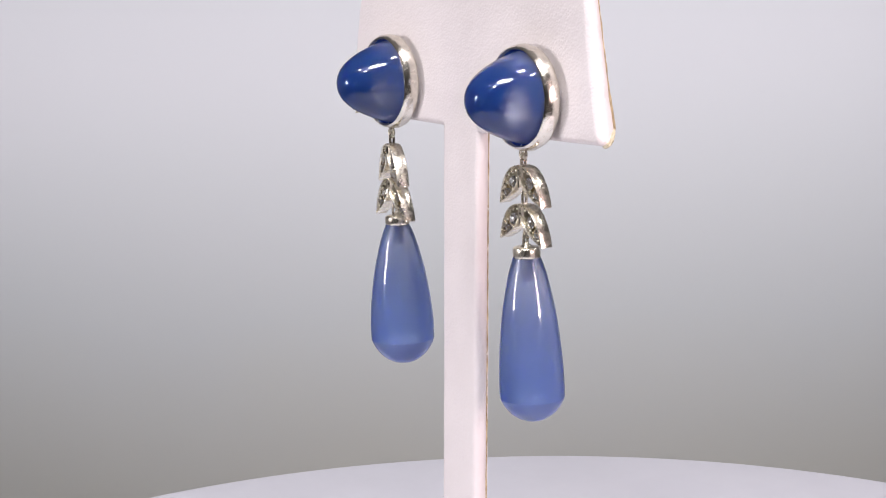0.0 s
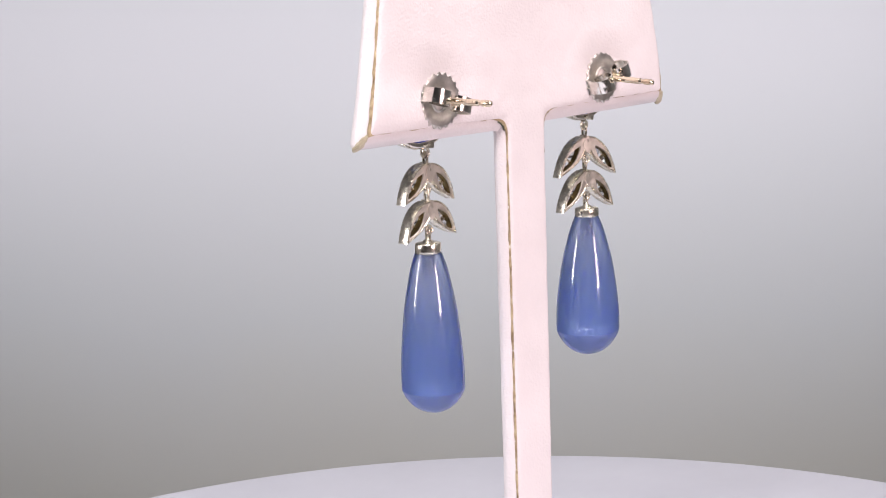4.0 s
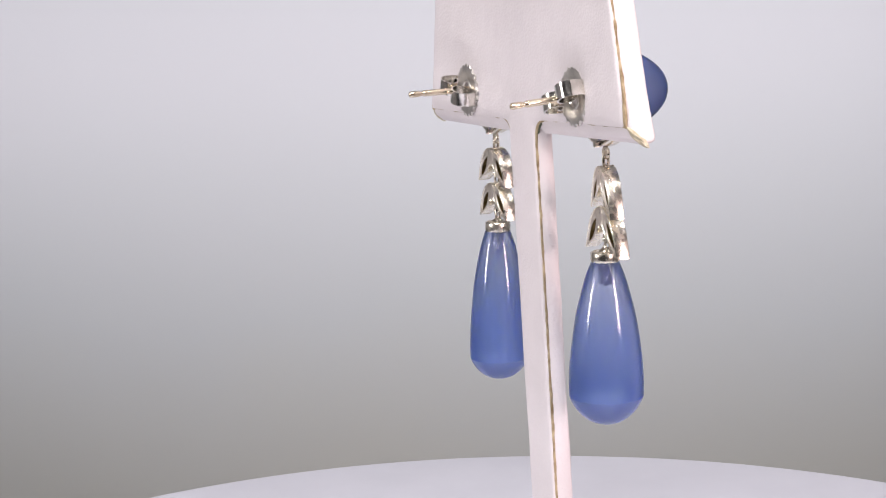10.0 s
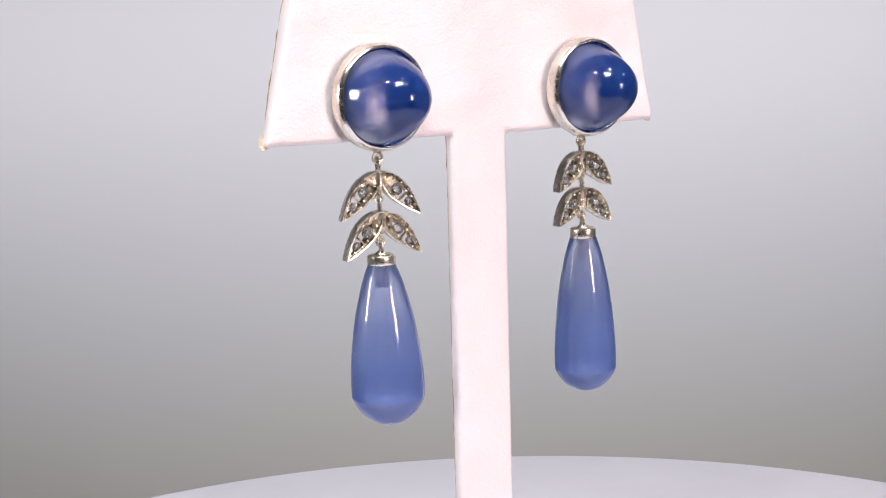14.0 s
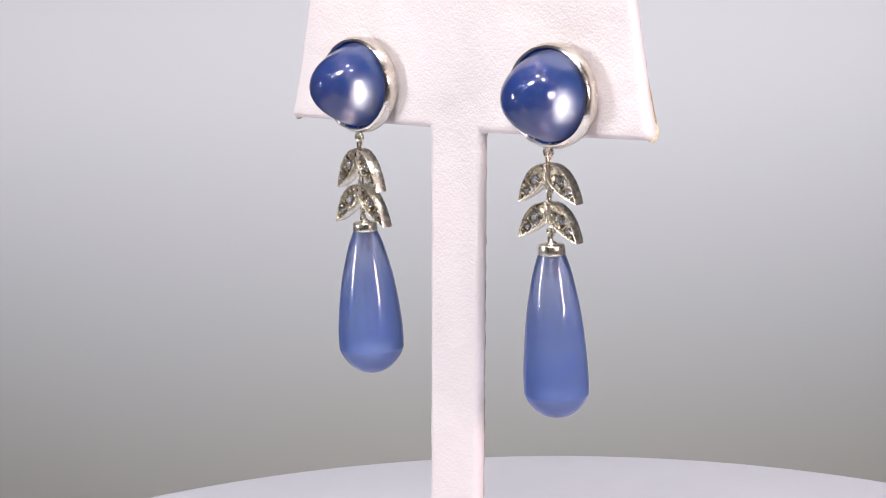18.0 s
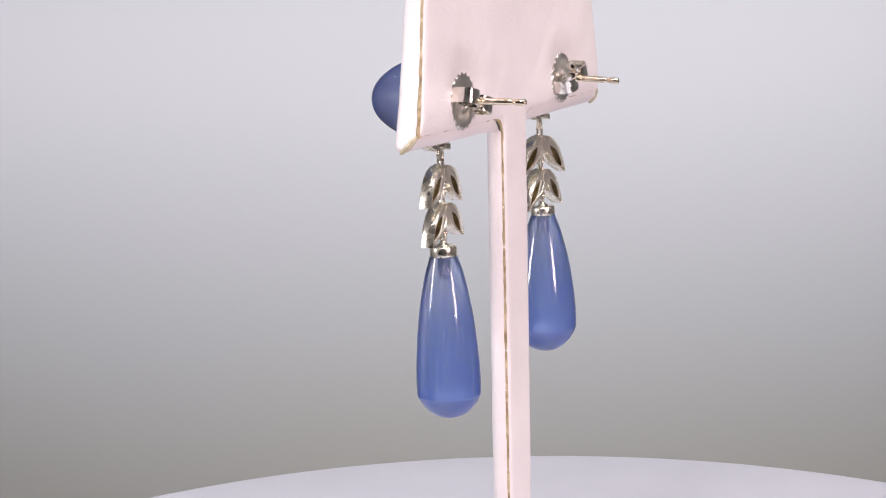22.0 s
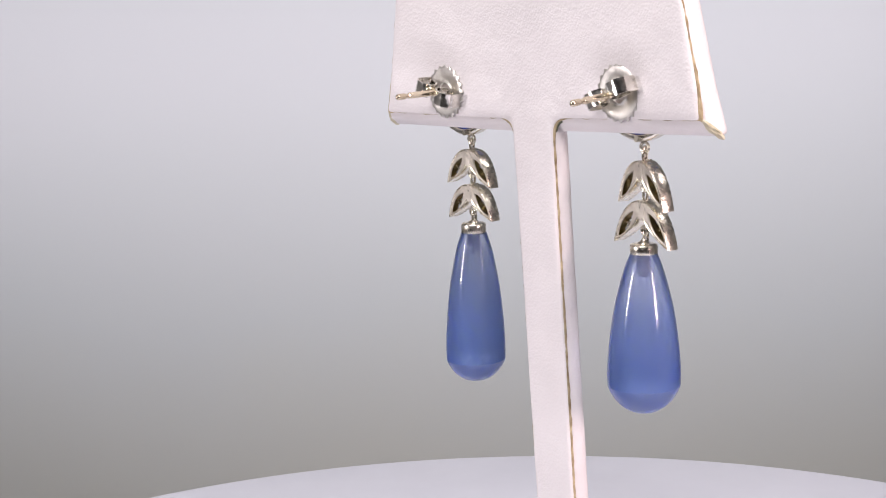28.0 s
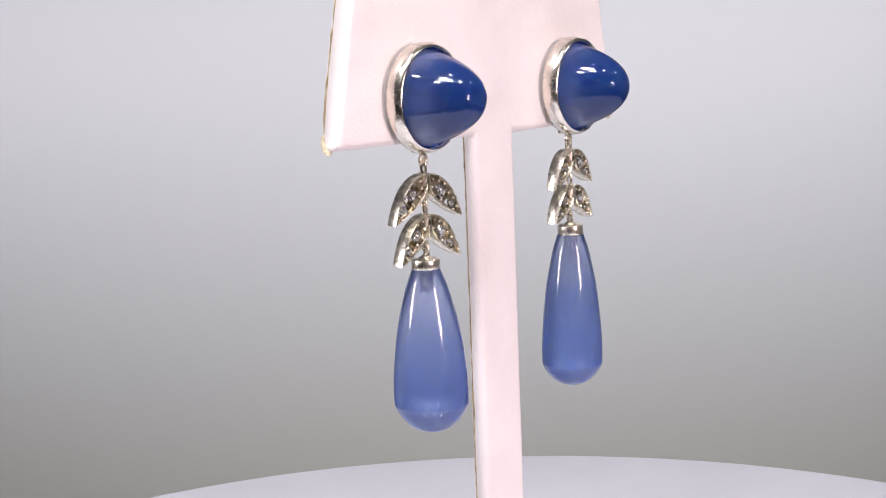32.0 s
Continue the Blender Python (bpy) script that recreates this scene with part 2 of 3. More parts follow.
def seam_y(x, z):
    """Depth of the seam, which runs further back towards the ends of the crossbar."""
    stem = -0.585 + 0.024 * z
    wing = -0.42 + 0.46 * ease(abs(x + 2.64), 3.0, 13.5) + (0.004 if x < -2.64 else -0.012) * (z - 9)
    f = ease(z, 5.5, 7.5)
    return stem * (1 - f) + wing * f


def outline(i, flare):
    """The T of the display, in along and height: crossbar that narrows upwards, slim stem. flare: how far the lower edge draws in."""
    return [(-6.02 + i, DECK), (-1.90 - i, DECK), (-0.56 - i, 6.89 + (1.0 + 1.3 * flare) * i), (12.26 - (1.0 + 0.5 * flare) * i, 6.82 + (1.0 + 1.5 * flare) * i), (11.75 - 1.2 * i, 9.6), (10.95 - 1.2 * i, 15.0), (9.9 - 0.3 * i, 21 - i),
            (-14.1 + 0.3 * i, 21 - i), (-16.05 + 0.5 * i, 15.0), (-17.20 + 0.8 * i, 10.2), (-17.98 + (1.0 + 1.6 * flare) * i, 7.46 + (1.0 + 1.5 * flare) * i), (-4.93 + i, 7.10 + (1.0 + 1.3 * flare) * i)]


def rounded(poly, radii):
    """The outline with its corners rounded off, six points a corner."""
    out = []
    n = len(poly)
    for k in range(n):
        p, a, b = Vector(poly[k]), Vector(poly[k - 1]), Vector(poly[(k + 1) % n])
        r = radii[k]
        da, db = (a - p).normalized(), (b - p).normalized()
        s, e = p + da * r, p + db * r
        for q in range(6):
            f = q / 5
            out.append((1 - f) ** 2 * s + 2 * f * (1 - f) * p + f * f * e)
    return out


def t_block(bm, loops):
    """A skin over T-shaped loops, its two ends filled."""
    rows = loft(bm, loops, False)
    for row in (rows[0], rows[-1]):
        n = len(row)
        edges = [bm.edges.get((row[i], row[(i + 1) % n])) for i in range(n)]
        bmesh.ops.triangle_fill(bm, use_beauty=True, use_dissolve=False, edges=edges)


def slice_up(bm, xs, zs):
    """Cuts the body along planes, so that its faces can be pressed and puckered."""
    for at, axis in [(x, 0) for x in xs] + [(z, 2) for z in zs]:
        co, no = Vector((0, 0, 0)), Vector((0, 0, 0))
        co[axis], no[axis] = at, 1
        bmesh.ops.bisect_plane(bm, geom=bm.verts[:] + bm.edges[:] + bm.faces[:], dist=1e-5, plane_co=co, plane_no=no)


def display():
    ob = thing("earring_display", -4.2, -1.1, DECK, "white leatherette T-shaped earring display with raw seam at the back", "display stand")
    soft = [0.02, 0.02, 0.22, 0.34, 0.8, 1.2, 0.3, 0.3, 1.2, 0.9, 0.30, 0.22]
    back = [0.02, 0.02, 1.10, 0.30, 0.8, 1.2, 0.3, 0.3, 1.2, 0.9, 0.30, 1.10]

    def cover(inset, v, lift, radii):
        pts = []
        for p in rounded(outline(inset, ease(v, 0.4, 0.9)), radii):
            f, s = face_y(p[0], p[1]), seam_y(p[0], p[1])
            pts.append((p[0], f + (s - f) * v + lift, p[1]))
        return pts

    def pucker(v, amount):
        c = v.co
        return amount * (noise.noise(Vector((c.x * 0.42, 3.1, c.z * 0.42))) + 0.5 * noise.noise(Vector((c.x * 1.1, 8.0, c.z * 0.8))))

    def press(v):
        """How far the nuts press the padding in, with a low swell round them."""
        reach = [math.hypot(v.co.x - ex, v.co.z - ez) for ex, ez in NUTS]
        return sum(0.25 * math.exp(-(d / 2.2) ** 2) - 0.05 * math.exp(-((d - 3.2) / 0.9) ** 2) for d in reach)

    grid_x = [-18 + 0.55 * k for k in range(55)]
    grid_z = [7.2 + 0.55 * k for k in range(25)] + [-36 + 1.5 * k for k in range(29)]
    bm = bmesh.new()
    steps = [(0.50, 0.0, -0.085, soft), (0.32, 0.0, -0.07, soft), (0.17, 0.02, -0.03, soft), (0.07, 0.10, 0, soft), (0.015, 0.25, 0, soft), (0.0, 0.50, 0, soft), (0.17, 0.86, 0, soft), (0.30, 0.985, 0.0, back)]
    t_block(bm, [cover(*s) for s in steps])
    slice_up(bm, grid_x, grid_z)
    for v in bm.verts:
        near = ease(abs(v.co.y - face_y(v.co.x, v.co.z)), 0.3, 0.0)
        v.co.y += near * pucker(v, 0.05)
        for ex, ez in ((5.68, 9.47), (-10.56, 9.92)):
            d = math.hypot(v.co.x - ex, v.co.z - ez)
            v.co.y += near * 0.06 * math.exp(-((d - 2.2) / 1.3) ** 2)
        side = 1 - near
        v.co.x += side * 0.035 * noise.noise(v.co * 0.9)
    part("front_cover", bm, LEATHER, ob)
    bm = bmesh.new()
    t_block(bm, [cover(i, 1.0, d, back) for i, d in ((0.33, -0.06), (0.295, 0.0), (0.305, 0.085), (0.36, 0.13))])
    slice_up(bm, grid_x, [7.2 + 0.3 * k for k in range(46)] + [-36 + 0.4 * k for k in range(108)])
    for v in bm.verts:
        v.co.y -= press(v)
        v.co += Vector((noise.noise(v.co * 1.7), 0.5 * noise.noise(v.co * 2.3), noise.noise(v.co * 1.9 + Vector((5, 0, 0))))) * 0.075
        # at the bar's ends the board stands out of the seam
        v.co.x += 0.07 * (ease(v.co.x, 11.0, 11.6) - ease(v.co.x, -16.4, -17.0))
        # along the lower edge the covers nearly meet over the board
        if 6.3 < v.co.z < 9.4:
            run = max(ease(v.co.x, -0.4, 0.5) * ease(v.co.x, 11.7, 11.3), ease(v.co.x, -5.0, -5.9) * ease(v.co.x, -17.3, -16.9))
            v.co.z += run * (0.14 + 0.07 * noise.noise(Vector((v.co.x * 1.3, 4.0, 0))))
    part("board", bm, KRAFT, ob, "raw brown board edge along the seam", True)
    bm = bmesh.new()
    t_block(bm, [cover(i, 1.0, d, back) for i, d in ((0.42, 0.06), (0.36, 0.095), (0.37, 0.16), (0.46, 0.23), (0.60, 0.265), (0.85, 0.29))])
    slice_up(bm, grid_x, grid_z)
    for v in bm.verts:
        v.co.y -= press(v)
        v.co.y += pucker(v, 0.045)
        # creases that run into the inner corners
        for cx, way in ((-0.9, 1), (-4.6, -1)):
            u, w = (v.co.x - cx) * way, v.co.z - 8.0
            if u > -2 and w > -1:
                v.co.y += 0.035 * math.sin(4.5 * (u * 0.8 + w * 0.9)) * math.exp(-((u - 0.6) ** 2 + (w - 0.9) ** 2) / 1.6)
    part("back_cover", bm, LEATHER, ob)
    # dark tubes stand in for the shade in the gaps where the cover folds
    for corner in (2, 11):
        pts = cover(0.33, 1.0, -0.05, back)[6 * corner:6 * corner + 6]
        bm = bmesh.new()
        tube(bm, [Vector(p) + Vector((0.0, 0.0, -0.05)) for p in pts[1:5]], 0.10, False, 8)
        part("fold_shade", bm, FOLD_SHADE, ob, "dark tube standing for the shaded gap where the cover folds at the stem")
    # folded corners: a flattened roll of glued cover from the seam to the front corner
    for a, b in (((11.74, 0.04, 7.43), (12.10, -0.88, 6.86)), ((-17.20, 0.02, 8.04), (-17.96, -0.82, 7.42))):
        a, b = Vector(a), Vector(b)
        bm = bmesh.new()
        bmesh.ops.create_icosphere(bm, subdivisions=4, radius=1.0)
        for v in bm.verts:
            w = v.co.copy()
            f = 0.5 - 0.5 * w.z
            r = (0.24 + 0.09 * f) * (1 + 0.35 * noise.noise(w * 2.6 + a))
            v.co = a.lerp(b, f) + Vector((w.x * r * 1.15, w.y * r * 0.9, 0.10 + 0.27 * w.z))
        part("glue_fold", bm, GLUE, ob, "yellowed glue on the folded corner")
    # frayed specks of board that stand out of the seam
    rnd = random.Random(5)
    for k in range(16):
        z = -15 + 20 * rnd.random()
        left = k % 2
        bm = bmesh.new()
        bmesh.ops.create_icosphere(bm, subdivisions=1, radius=1.0)
        x = (-4.93 + 0.025 * z + 0.30) if left else (-0.86 + 0.031 * z - 0.30)
        at = Vector((x + rnd.uniform(-0.05, 0.03) * (1 if left else -1), seam_y(x, z) + 0.06, z))
        for v in bm.verts:
            v.co = at + Vector((v.co.x * 0.07, v.co.y * 0.06, v.co.z * rnd.uniform(0.06, 0.14)))
        part("frayed_speck", bm, FRAY, ob)
    return ob


# ---- the earrings ----
def leaf_pair(parent, cx, cy, az, tips, turn, seed):
    """Two pointed leaves joined at the top: thin walls round a back plate, each with one long opening behind its two stones."""
    spin = Matrix.Rotation(radians(turn), 3, "Z")
    wall = 0.47

    for side, tip in zip((-1, 1), tips):
        rnd = random.Random(seed + side)
        a, b = Vector((cx + side * 0.07, az)), Vector(tip)
        length, d = (b - a).length, (b - a).normalized()
        out = Vector((-d.y, d.x)) * side
        if out.y < 0:
            out = -out

        def at(s, w, y):
            p = a + d * length * s + out * w
            v = spin @ Vector((p.x - cx, y * (1 - 0.12 * s), 0))
            return Vector((v.x + cx, v.y + cy, p.y))

        def ring(inset, n=18):
            lo, hi = 0.75 * inset / length, 1 - 1.7 * inset / length
            up, down = 0.63 - inset, 0.66 - inset
            pts = [(lo + (hi - lo) * k / n, up * math.sin(math.pi * (k / n) ** 0.80) ** 0.86) for k in range(n)]
            pts += [(hi - (hi - lo) * k / n, -down * math.sin(math.pi * (1 - k / n) ** 0.70) ** 0.88) for k in range(n)]
            return pts

        def eye(grow, n=18):
            lo, hi, half = 0.55 - 0.31 * grow, 0.55 + 0.31 * grow, 0.33 * grow
            pts = [(lo + (hi - lo) * k / n, half * math.sin(math.pi * k / n) ** 0.85) for k in range(n)]
            return pts + [(hi - (hi - lo) * k / n, -half * math.sin(math.pi * k / n) ** 0.85) for k in range(n)]

        bm = bmesh.new()
        rows = [(0.03, -wall), (0.0, -wall + 0.06), (0.0, wall - 0.06), (0.03, wall), (0.08, wall), (0.115, wall - 0.05), (0.13, 0.10), (0.13, -0.20), (0.125, -wall + 0.10), (0.09, -wall + 0.01)]
        loft(bm, [[at(s, w, y) for s, w in ring(k)] for k, y in rows], False, True)
        rim = part("leaf", bm, SHINY, parent)
        # the back plate with its long opening, and the dark sides of that opening
        bm = bmesh.new()
        rows = [(ring(0.128), -0.18), (ring(0.128), wall - 0.07), (ring(0.16), wall - 0.035), (eye(1.06), wall - 0.035), (eye(1.0), wall - 0.07), (eye(0.98), wall - 0.14), (eye(1.14), wall - 0.16)]
        loft(bm, [[at(s, w, y) for s, w in pts] for pts, y in rows], False, True)
        part("back_plate", bm, PLATE, rim, "dull white gold plate with a long opening")
        bm = bmesh.new()
        rows = [(eye(0.985), wall - 0.13), (eye(1.0), -0.19), (eye(1.12), -0.19), (eye(1.1), wall - 0.15)]
        loft(bm, [[at(s, w, y) for s, w in pts] for pts, y in rows], False, True)
        part("lining", bm, LINING, rim, "dark brown lining inside the opening")
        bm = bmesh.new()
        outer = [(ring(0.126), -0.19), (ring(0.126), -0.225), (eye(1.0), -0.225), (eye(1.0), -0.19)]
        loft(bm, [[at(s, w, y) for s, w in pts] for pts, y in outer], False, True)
        part("grain_bed", bm, BED, rim, "dark bed round the stones")
        stones = ((0.41, -0.02, 0.39), (0.70, -0.01, 0.29))
        for s, w, r in stones:
            bm = bmesh.new()
            tilt, lift = rnd.uniform(0, 1), rnd.uniform(-0.03, 0.03)
            loops = []
            for k, y, shift in ((0.30, 0.05, 0), (0.92, -0.14, 0), (1.02, -0.24, 0), (0.70, -0.36, 0.5), (0.34, -0.42, 0)):
                loops.append([at(s + k * r * math.cos(q) / length, w + k * r * 0.86 * math.sin(q), y + lift) for q in (2 * math.pi * (j + tilt + shift) / 9 for j in range(9))])
            loft(bm, loops)
            part("diamond", bm, GEM, rim, "small rose-cut diamond", True)
        # bar between the stones and the grains that hold them
        bm = bmesh.new()
        loft(bm, [[at(s, w, y) for s, y in ((0.565, -0.18), (0.595, -0.18), (0.59, 0.12), (0.57, 0.12))] for w in (-0.42, 0.40)])
        part("bar", bm, GOLD, rim)
        for s, w in ((0.15, 0.06), (0.23, -0.30), (0.25, 0.30), (0.37, 0.44), (0.36, -0.46), (0.52, -0.36), (0.54, 0.31), (0.66, 0.31), (0.67, -0.35), (0.81, -0.12), (0.81, 0.13)):
            bm = bmesh.new()
            bmesh.ops.create_icosphere(bm, subdivisions=2, radius=rnd.uniform(0.065, 0.10), matrix=Matrix.Translation(at(s, w, rnd.uniform(-0.31, -0.24))))
            part("bead", bm, SHINY, rim)
    # the saddle that joins the two
    turned = Matrix.Translation((cx, cy, 0)) @ spin.to_4x4()
    bm = bmesh.new()
    shape = [(0, 0.03), (0.20, -0.10), (0.42, -0.42), (0.36, -0.80), (0.16, -1.12), (0, -1.20), (-0.16, -1.12), (-0.36, -0.80), (-0.42, -0.42), (-0.20, -0.10)]
    loft(bm, [[turned @ Vector((x * k, y, az + z * (0.5 + 0.5 * k))) for x, z in shape] for k, y in ((0.25, -0.36), (0.55, -0.28), (0.85, -0.10), (1.0, 0.08), (1.0, 0.40), (0.94, 0.465))])
    part("leaf_saddle", bm, PLATE, parent, "dull white gold plate joining two leaves")
    bm = bmesh.new()
    loft(bm, [[turned @ Vector((x * w, y, az + h)) for x, y in ((-1, -0.38), (-0.4, -wall), (0.4, -wall), (1, -0.38), (1, 0.1), (-1, 0.1))] for w, h in ((0.05, 0.06), (0.11, 0.0), (0.13, -0.40), (0.12, -0.90), (0.04, -1.35))])
    part("leaf_stalk", bm, SILVER, parent)


def ear_nut(parent, x, y, z, roll):
    """A friction back: toothed disc with two curled arms, gripping the post."""
    face = Matrix.Translation((x, y, z)) @ Matrix.Rotation(radians(roll), 4, "Y") @ Matrix.Rotation(radians(-90), 4, "X")
    bm = bmesh.new()
    n, teeth = 144, 20
    loops = []
    for k, h in ((0.34, 0.10), (0.34, 0.02), (1.0, 0.0), (1.0, 0.12), (0.95, 0.17), (0.90, 0.185), (0.64, 0.165), (0.58, 0.11), (0.44, 0.10), (0.40, 0.16), (0.36, 0.165)):
        ring = []
        for i in range(n):
            q = 2 * math.pi * i / n
            r = 1.70 * k
            if k == 1.0:
                r += 0.11 * (abs(((i * teeth / n) % 1) * 2 - 1) * 2 - 1)
            ring.append(face @ Vector((r * math.cos(q), r * math.sin(q), h)))
        loops.append(ring)
    loft(bm, loops, False, True)
    disc = part("ear_nut", bm, NUT, parent, "toothed friction nut gripping the post")
    for s in (-1, 1):
        bm = bmesh.new()
        path = [(1.60, 0.16), (1.76, 0.55), (1.70, 1.0)]
        path += [(0.98 + 0.72 * math.cos(radians(q)), 1.02 + 0.55 * math.sin(radians(q))) for q in range(10, 300, 20)]
        path += [(1.08, 0.66), (0.96, 0.78)]
        loops = []
        for k, (u, h) in enumerate(path):
            u0, h0 = path[max(0, k - 1)]
            u1, h1 = path[min(len(path) - 1, k + 1)]
            t = Vector((u1 - u0, h1 - h0)).normalized()
            nx, nh = -t.y * 0.05, t.x * 0.05
            wid = 0.46
            loops.append([face @ Vector((s * (u + e * nx), f * wid, h + e * nh)) for e, f in ((1, 1), (1, -1), (-1, -1), (-1, 1))])
        loft(bm, loops)
        part("scroll", bm, CHROME, disc, "curled spring arm")


def earring(label, e):
    """An ear pendant: domed stone in a collar, two pairs of leaves, a long drop; its post goes through the crossbar."""
    bx, bz = e["bezel"]
    ob = thing("earring", bx, -0.95, bz, label, "earring", "pair of earrings on the display")
    front = Matrix.Translation((bx, -0.43, bz)) @ Matrix.Rotation(radians(90), 4, "X")   # turned bodies point forward
    R = 3.2

    def hammered(bm, amount, seed):
        for v in bm.verts:
            d = v.co - Vector((bx, v.co.y, bz))
            v.co += d * amount * noise.noise(Vector((v.co.x * 1.3 + seed, v.co.y * 2, v.co.z * 1.3)))
        return bm

    prof = [(R - 0.30, 1.16), (R - 0.08, 1.18), (R + 0.0, 1.26), (R + 0.05, 1.42), (R + 0.05, 1.62), (R + 0.02, 1.86), (R - 0.05, 2.06), (R - 0.13, 2.20), (R - 0.20, 2.24), (R - 0.26, 2.18), (R - 0.27, 1.95), (R - 0.37, 1.80), (R - 0.37, 1.2)]
    part("bezel", hammered(lathe(prof, 96, front, True), 0.012, bx), COLLAR, ob, "white gold collar round the stone")
    # the shade behind the collar is put into the rear cup's darker metal
    part("bezel_back", lathe([(0.01, 0.86), (R - 0.80, 0.86), (R - 0.66, 0.89), (R - 0.52, 1.0), (R - 0.46, 1.20), (R - 0.6, 1.24), (0.01, 1.24)], 64, front), DARK, ob, "rear cup of the collar, with shade put into its metal colour")
    part("foil", lathe([(0.01, 1.242), (R - 0.376, 1.242), (R - 0.376, 1.96), (R - 0.391, 1.96), (R - 0.391, 1.256), (0.01, 1.256)], 72, front), FOIL, ob, "blue foil lining behind the stone")
    base, high, wide = 1.27, e["dome"], R - 0.396
    prof = [(wide * 0.9, base), (wide, base + 0.1), (wide, 1.95)]
    prof += [(max(wide * r, 0.004), 1.95 + high * (1 - 0.92 * r**2.35 - 0.08 * r**7)) for r in (1 - k / 30 for k in range(1, 31))]
    part("cabochon", lathe(prof, 72, front), CAB, ob, "deep blue pointed chalcedony cabochon")
    # the post and its nut
    px, pz = e["post"]
    nx, nz = e["nut"]
    bm = bmesh.new()
    p0, p1 = Vector((bx + (nx - bx) * 0.5, -1.45, bz + (nz - bz) * 0.5)), Vector((px, e["reach"], pz))
    stops = [(0.0, 0.21), (0.80, 0.21), (0.815, 0.20), (0.83, 0.145), (0.86, 0.145), (0.875, 0.20), (0.88, 0.205), (0.97, 0.205), (0.99, 0.17), (1.0, 0.10)]
    loops = []
    for f, r in stops:
        c = p0.lerp(p1, f)
        loops.append([c + Vector((r * math.cos(q), 0, r * math.sin(q))) for q in (2 * math.pi * k / 20 for k in range(20))])
    loft(bm, loops)
    part("post", bm, GOLD, ob, "pale gold ear post with a notch")
    ear_nut(ob, nx, e["seat"], nz, e["nut_roll"])
    # links, leaves and drop hang on one plumb line
    cx, cy, d = e["chain"], e["hang"], e
    bm = bmesh.new()
    tz = bz - math.sqrt(max(0.1, (R - 0.1) ** 2 - (cx - bx) ** 2))
    loft(bm, [[(cx + a * w, -1.30 + b, tz + h) for a, b in ((-1, -0.30), (1, -0.30), (1, 0.12), (-1, 0.12))] for w, h in ((0.15, 0.22), (0.15, -0.04), (0.09, -0.14))])
    part("hanger_tab", bm, SILVER, ob)
    loop_z = d["ring1"]
    part("hanger_loop", hoop((cx, cy, loop_z), 0.31, 0.31, 0.10, 0), SILVER, ob)
    part("link", hoop((cx, cy, (loop_z + d["apex1"]) / 2 - 0.02), 0.16, abs(loop_z - d["apex1"]) / 2 + 0.06, 0.095, 90), SILVER, ob)
    for k, (az, tl, tr, turn) in enumerate(((d["apex1"], d["tips1"][0], d["tips1"][1], d["turn1"]), (d["apex2"], d["tips2"][0], d["tips2"][1], d["turn2"]))):
        leaf_pair(ob, cx, cy, az, (tl, tr), turn, 3 + 7 * k)
        part("loop", hoop((cx, cy + 0.1, az - 1.62 if k == 0 else az - 1.85), 0.26, 0.26, 0.09, turn), SILVER, ob)
        low = d["apex2"] if k == 0 else d["cap"][0]
        high_z = az - 1.62 if k == 0 else az - 1.85
        part("link", hoop((cx, cy, (high_z + low) / 2), 0.15, abs(high_z - low) / 2 + 0.12, 0.09, turn + 90), SILVER, ob)
    dx, dy = d["drop_x"], d["drop_y"]
    top, low = d["cap"]
    hang = Matrix.Identity(4)
    hang[0][2], hang[1][2] = d["sway"]
    m = Matrix.Translation((dx, dy, top)) @ hang @ Matrix.Translation((0, 0, -top))
    part("cap", lathe([(0.10, top), (0.72, top), (0.84, top - 0.06), (0.87, top - 0.14), (0.87, low + 0.06), (0.84, low), (0.70, low - 0.02), (0.1, low - 0.02)], 12, m), SHINY, ob, "faceted white gold cap", False)
    part("cap_dome", lathe([(0.40, top - 0.01), (0.34, top + 0.08), (0.16, top + 0.20), (0.10, top + 0.34), (0.02, top + 0.36)], 16, m), SILVER, ob)
    part("peg", lathe([(0.10, low - 0.03), (0.30, low - 0.03), (0.28, low - 1.35), (0.16, low - 1.5), (0.02, low - 1.52)], 16, m), PEG, ob, "pale grey peg cemented inside the drop")
    end, rmax = d["end"], d["wide"]
    keys = [(0, 0.34), (0.08, 0.475), (0.15, 0.57), (0.25, 0.685), (0.325, 0.765), (0.42, 0.84), (0.5, 0.893), (0.59, 0.942), (0.67, 0.976), (0.76, 0.998), (0.86, 0.992)]
    span, ridge = low - end, d["ridge"]
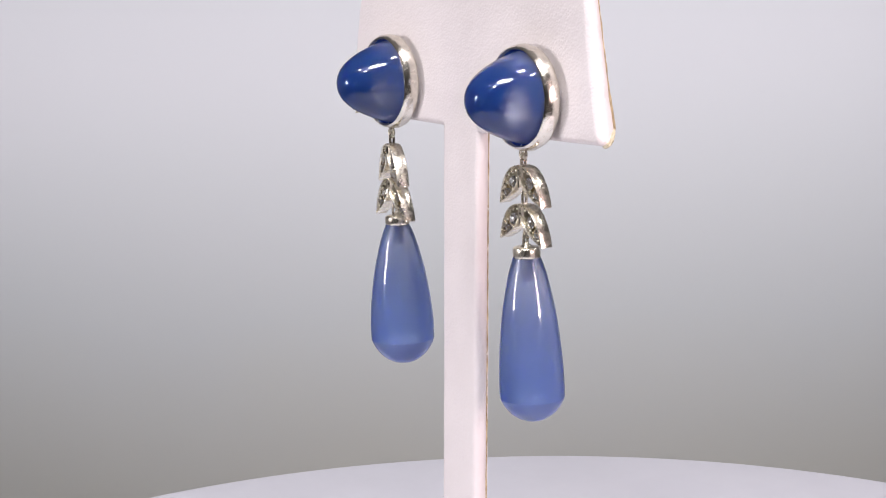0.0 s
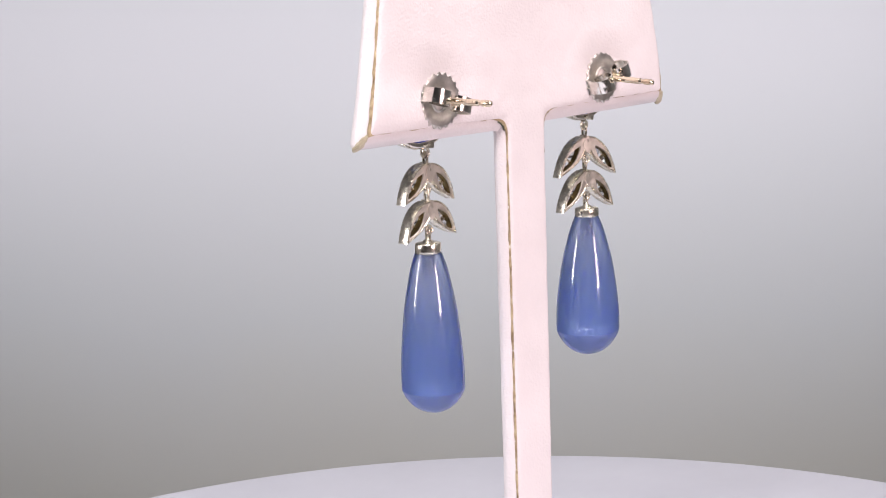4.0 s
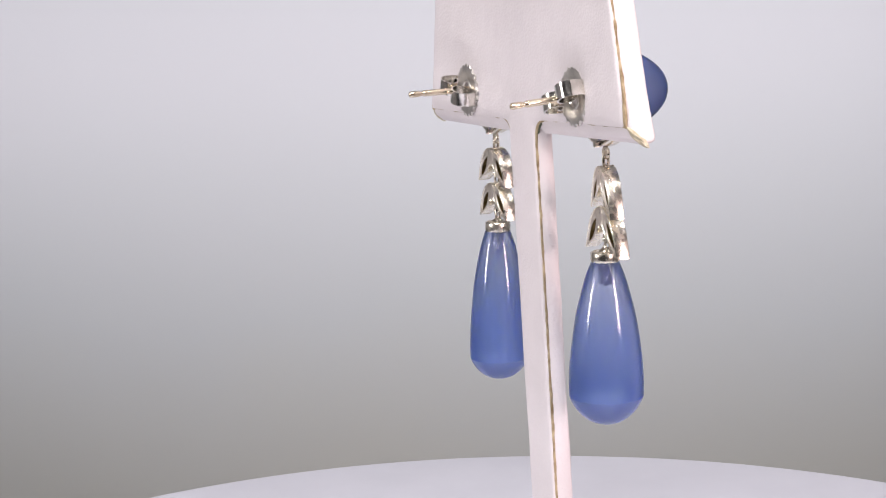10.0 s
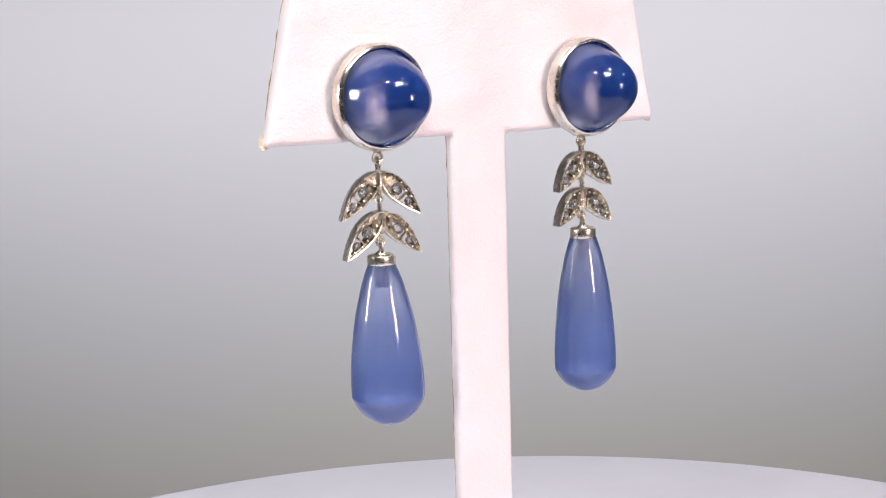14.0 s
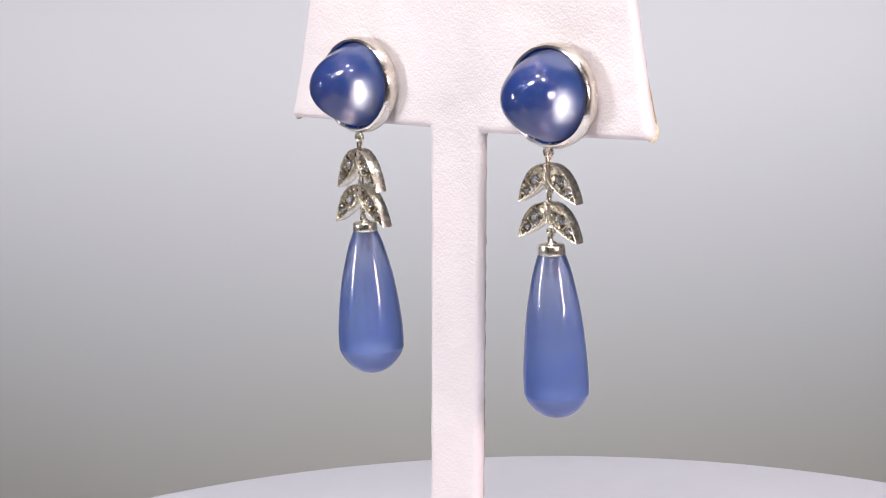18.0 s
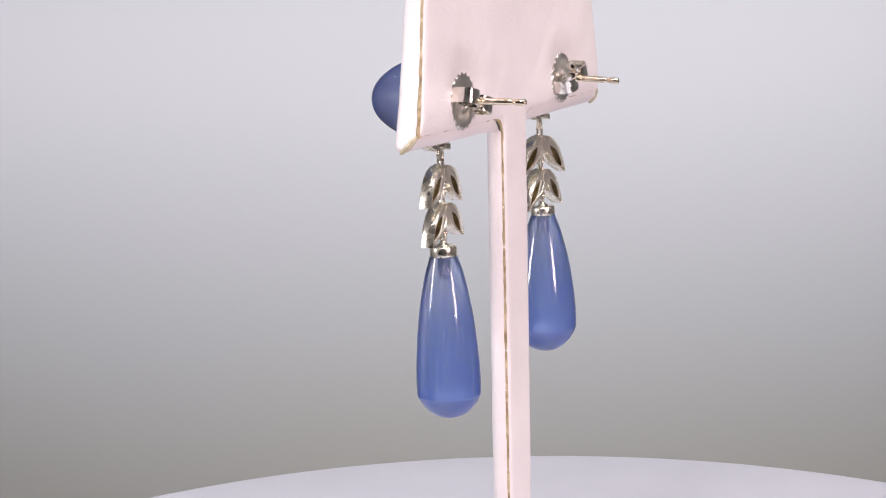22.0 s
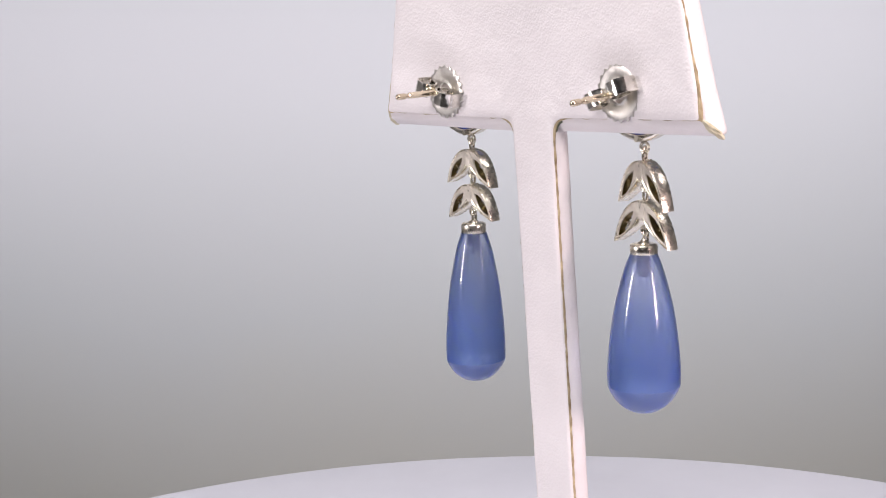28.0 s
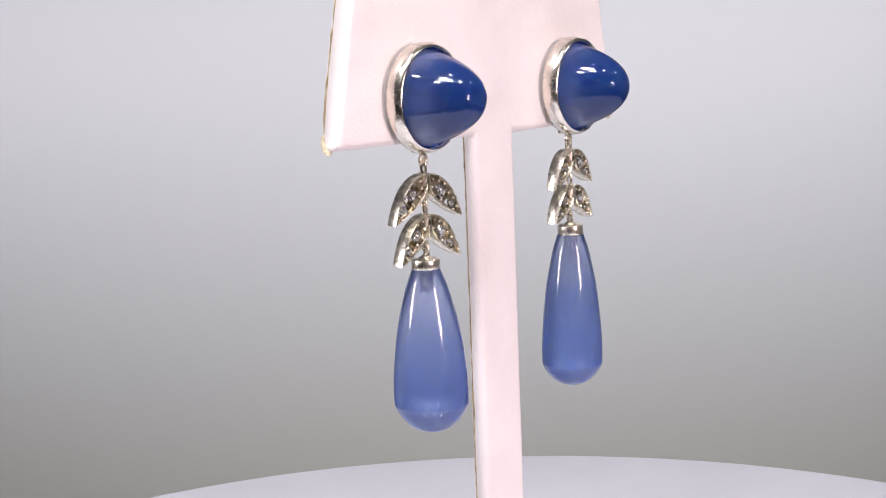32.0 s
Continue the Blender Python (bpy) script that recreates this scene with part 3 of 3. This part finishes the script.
    prof = [(0.3 * rmax, low)] + [(r * rmax, low - q * ridge * span) for q, r in smooth_profile([(q / 0.86, r ** d["neck"]) for q, r in keys], 36)]
    # below a soft ridge the stone ends in a low dome
    first, edge = radians(21), prof[-1][0]
    for k in range(1, 21):
        q = first + (math.pi / 2 - first) * k / 20
        prof.append((edge * math.cos(q) / math.cos(first), low - span * (ridge + (1 - ridge) * (math.sin(q) - math.sin(first)) / (1 - math.sin(first)))))
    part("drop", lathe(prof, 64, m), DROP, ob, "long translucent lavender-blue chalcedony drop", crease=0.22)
    return ob


def motions():
    for ob in (TABLE, STAND, EAR_A, EAR_B):
        place = Vector(ob["plan"]) - Vector((0, 0, DECK))
        rows = []
        for k in range(65):
            t = 0.5 * k
            rows.append((t, Matrix.Rotation(radians(BAR + SPIN * (t - 16.3)), 4, "Z") @ Matrix.Translation(place * U)))
        walk(ob, rows)


setting()
TABLE = turntable()
STAND = display()
EAR_A = earring("blue chalcedony pendant earring, slim drop, two diamond leaf pairs", dict(
    bezel=(5.68, 9.47), dome=3.66, post=(5.45, 9.23), reach=4.24, nut=(5.53, 9.31), seat=-0.10, nut_roll=-18, chain=5.16, hang=-1.86, ring1=5.96, apex1=5.27,
    tips1=((3.00, 2.76), (7.48, 2.84)), turn1=0, apex2=2.86, tips2=((2.93, 0.52), (7.43, 0.40)), turn2=0,
    cap=(0.22, -0.48), drop_x=5.22, drop_y=-1.84, sway=(-0.007, -0.011), end=-10.96, wide=2.07, ridge=0.85, neck=0.79))
EAR_B = earring("blue chalcedony pendant earring, fuller drop, twisted diamond leaf pairs", dict(
    bezel=(-10.56, 9.92), dome=3.66, post=(-10.88, 9.39), reach=4.14, nut=(-10.62, 9.72), seat=-0.13, nut_roll=22, chain=-10.86, hang=-1.94, ring1=6.32, apex1=5.52,
    tips1=((-13.36, 2.68), (-8.34, 2.76)), turn1=-14, apex2=3.10, tips2=((-13.31, 0.32), (-8.29, 0.32)), turn2=-6,
    cap=(0.46, -0.16), drop_x=-10.80, drop_y=-1.80, sway=(-0.014, -0.001), end=-10.2, wide=2.27, ridge=0.82, neck=0.93))
motions()
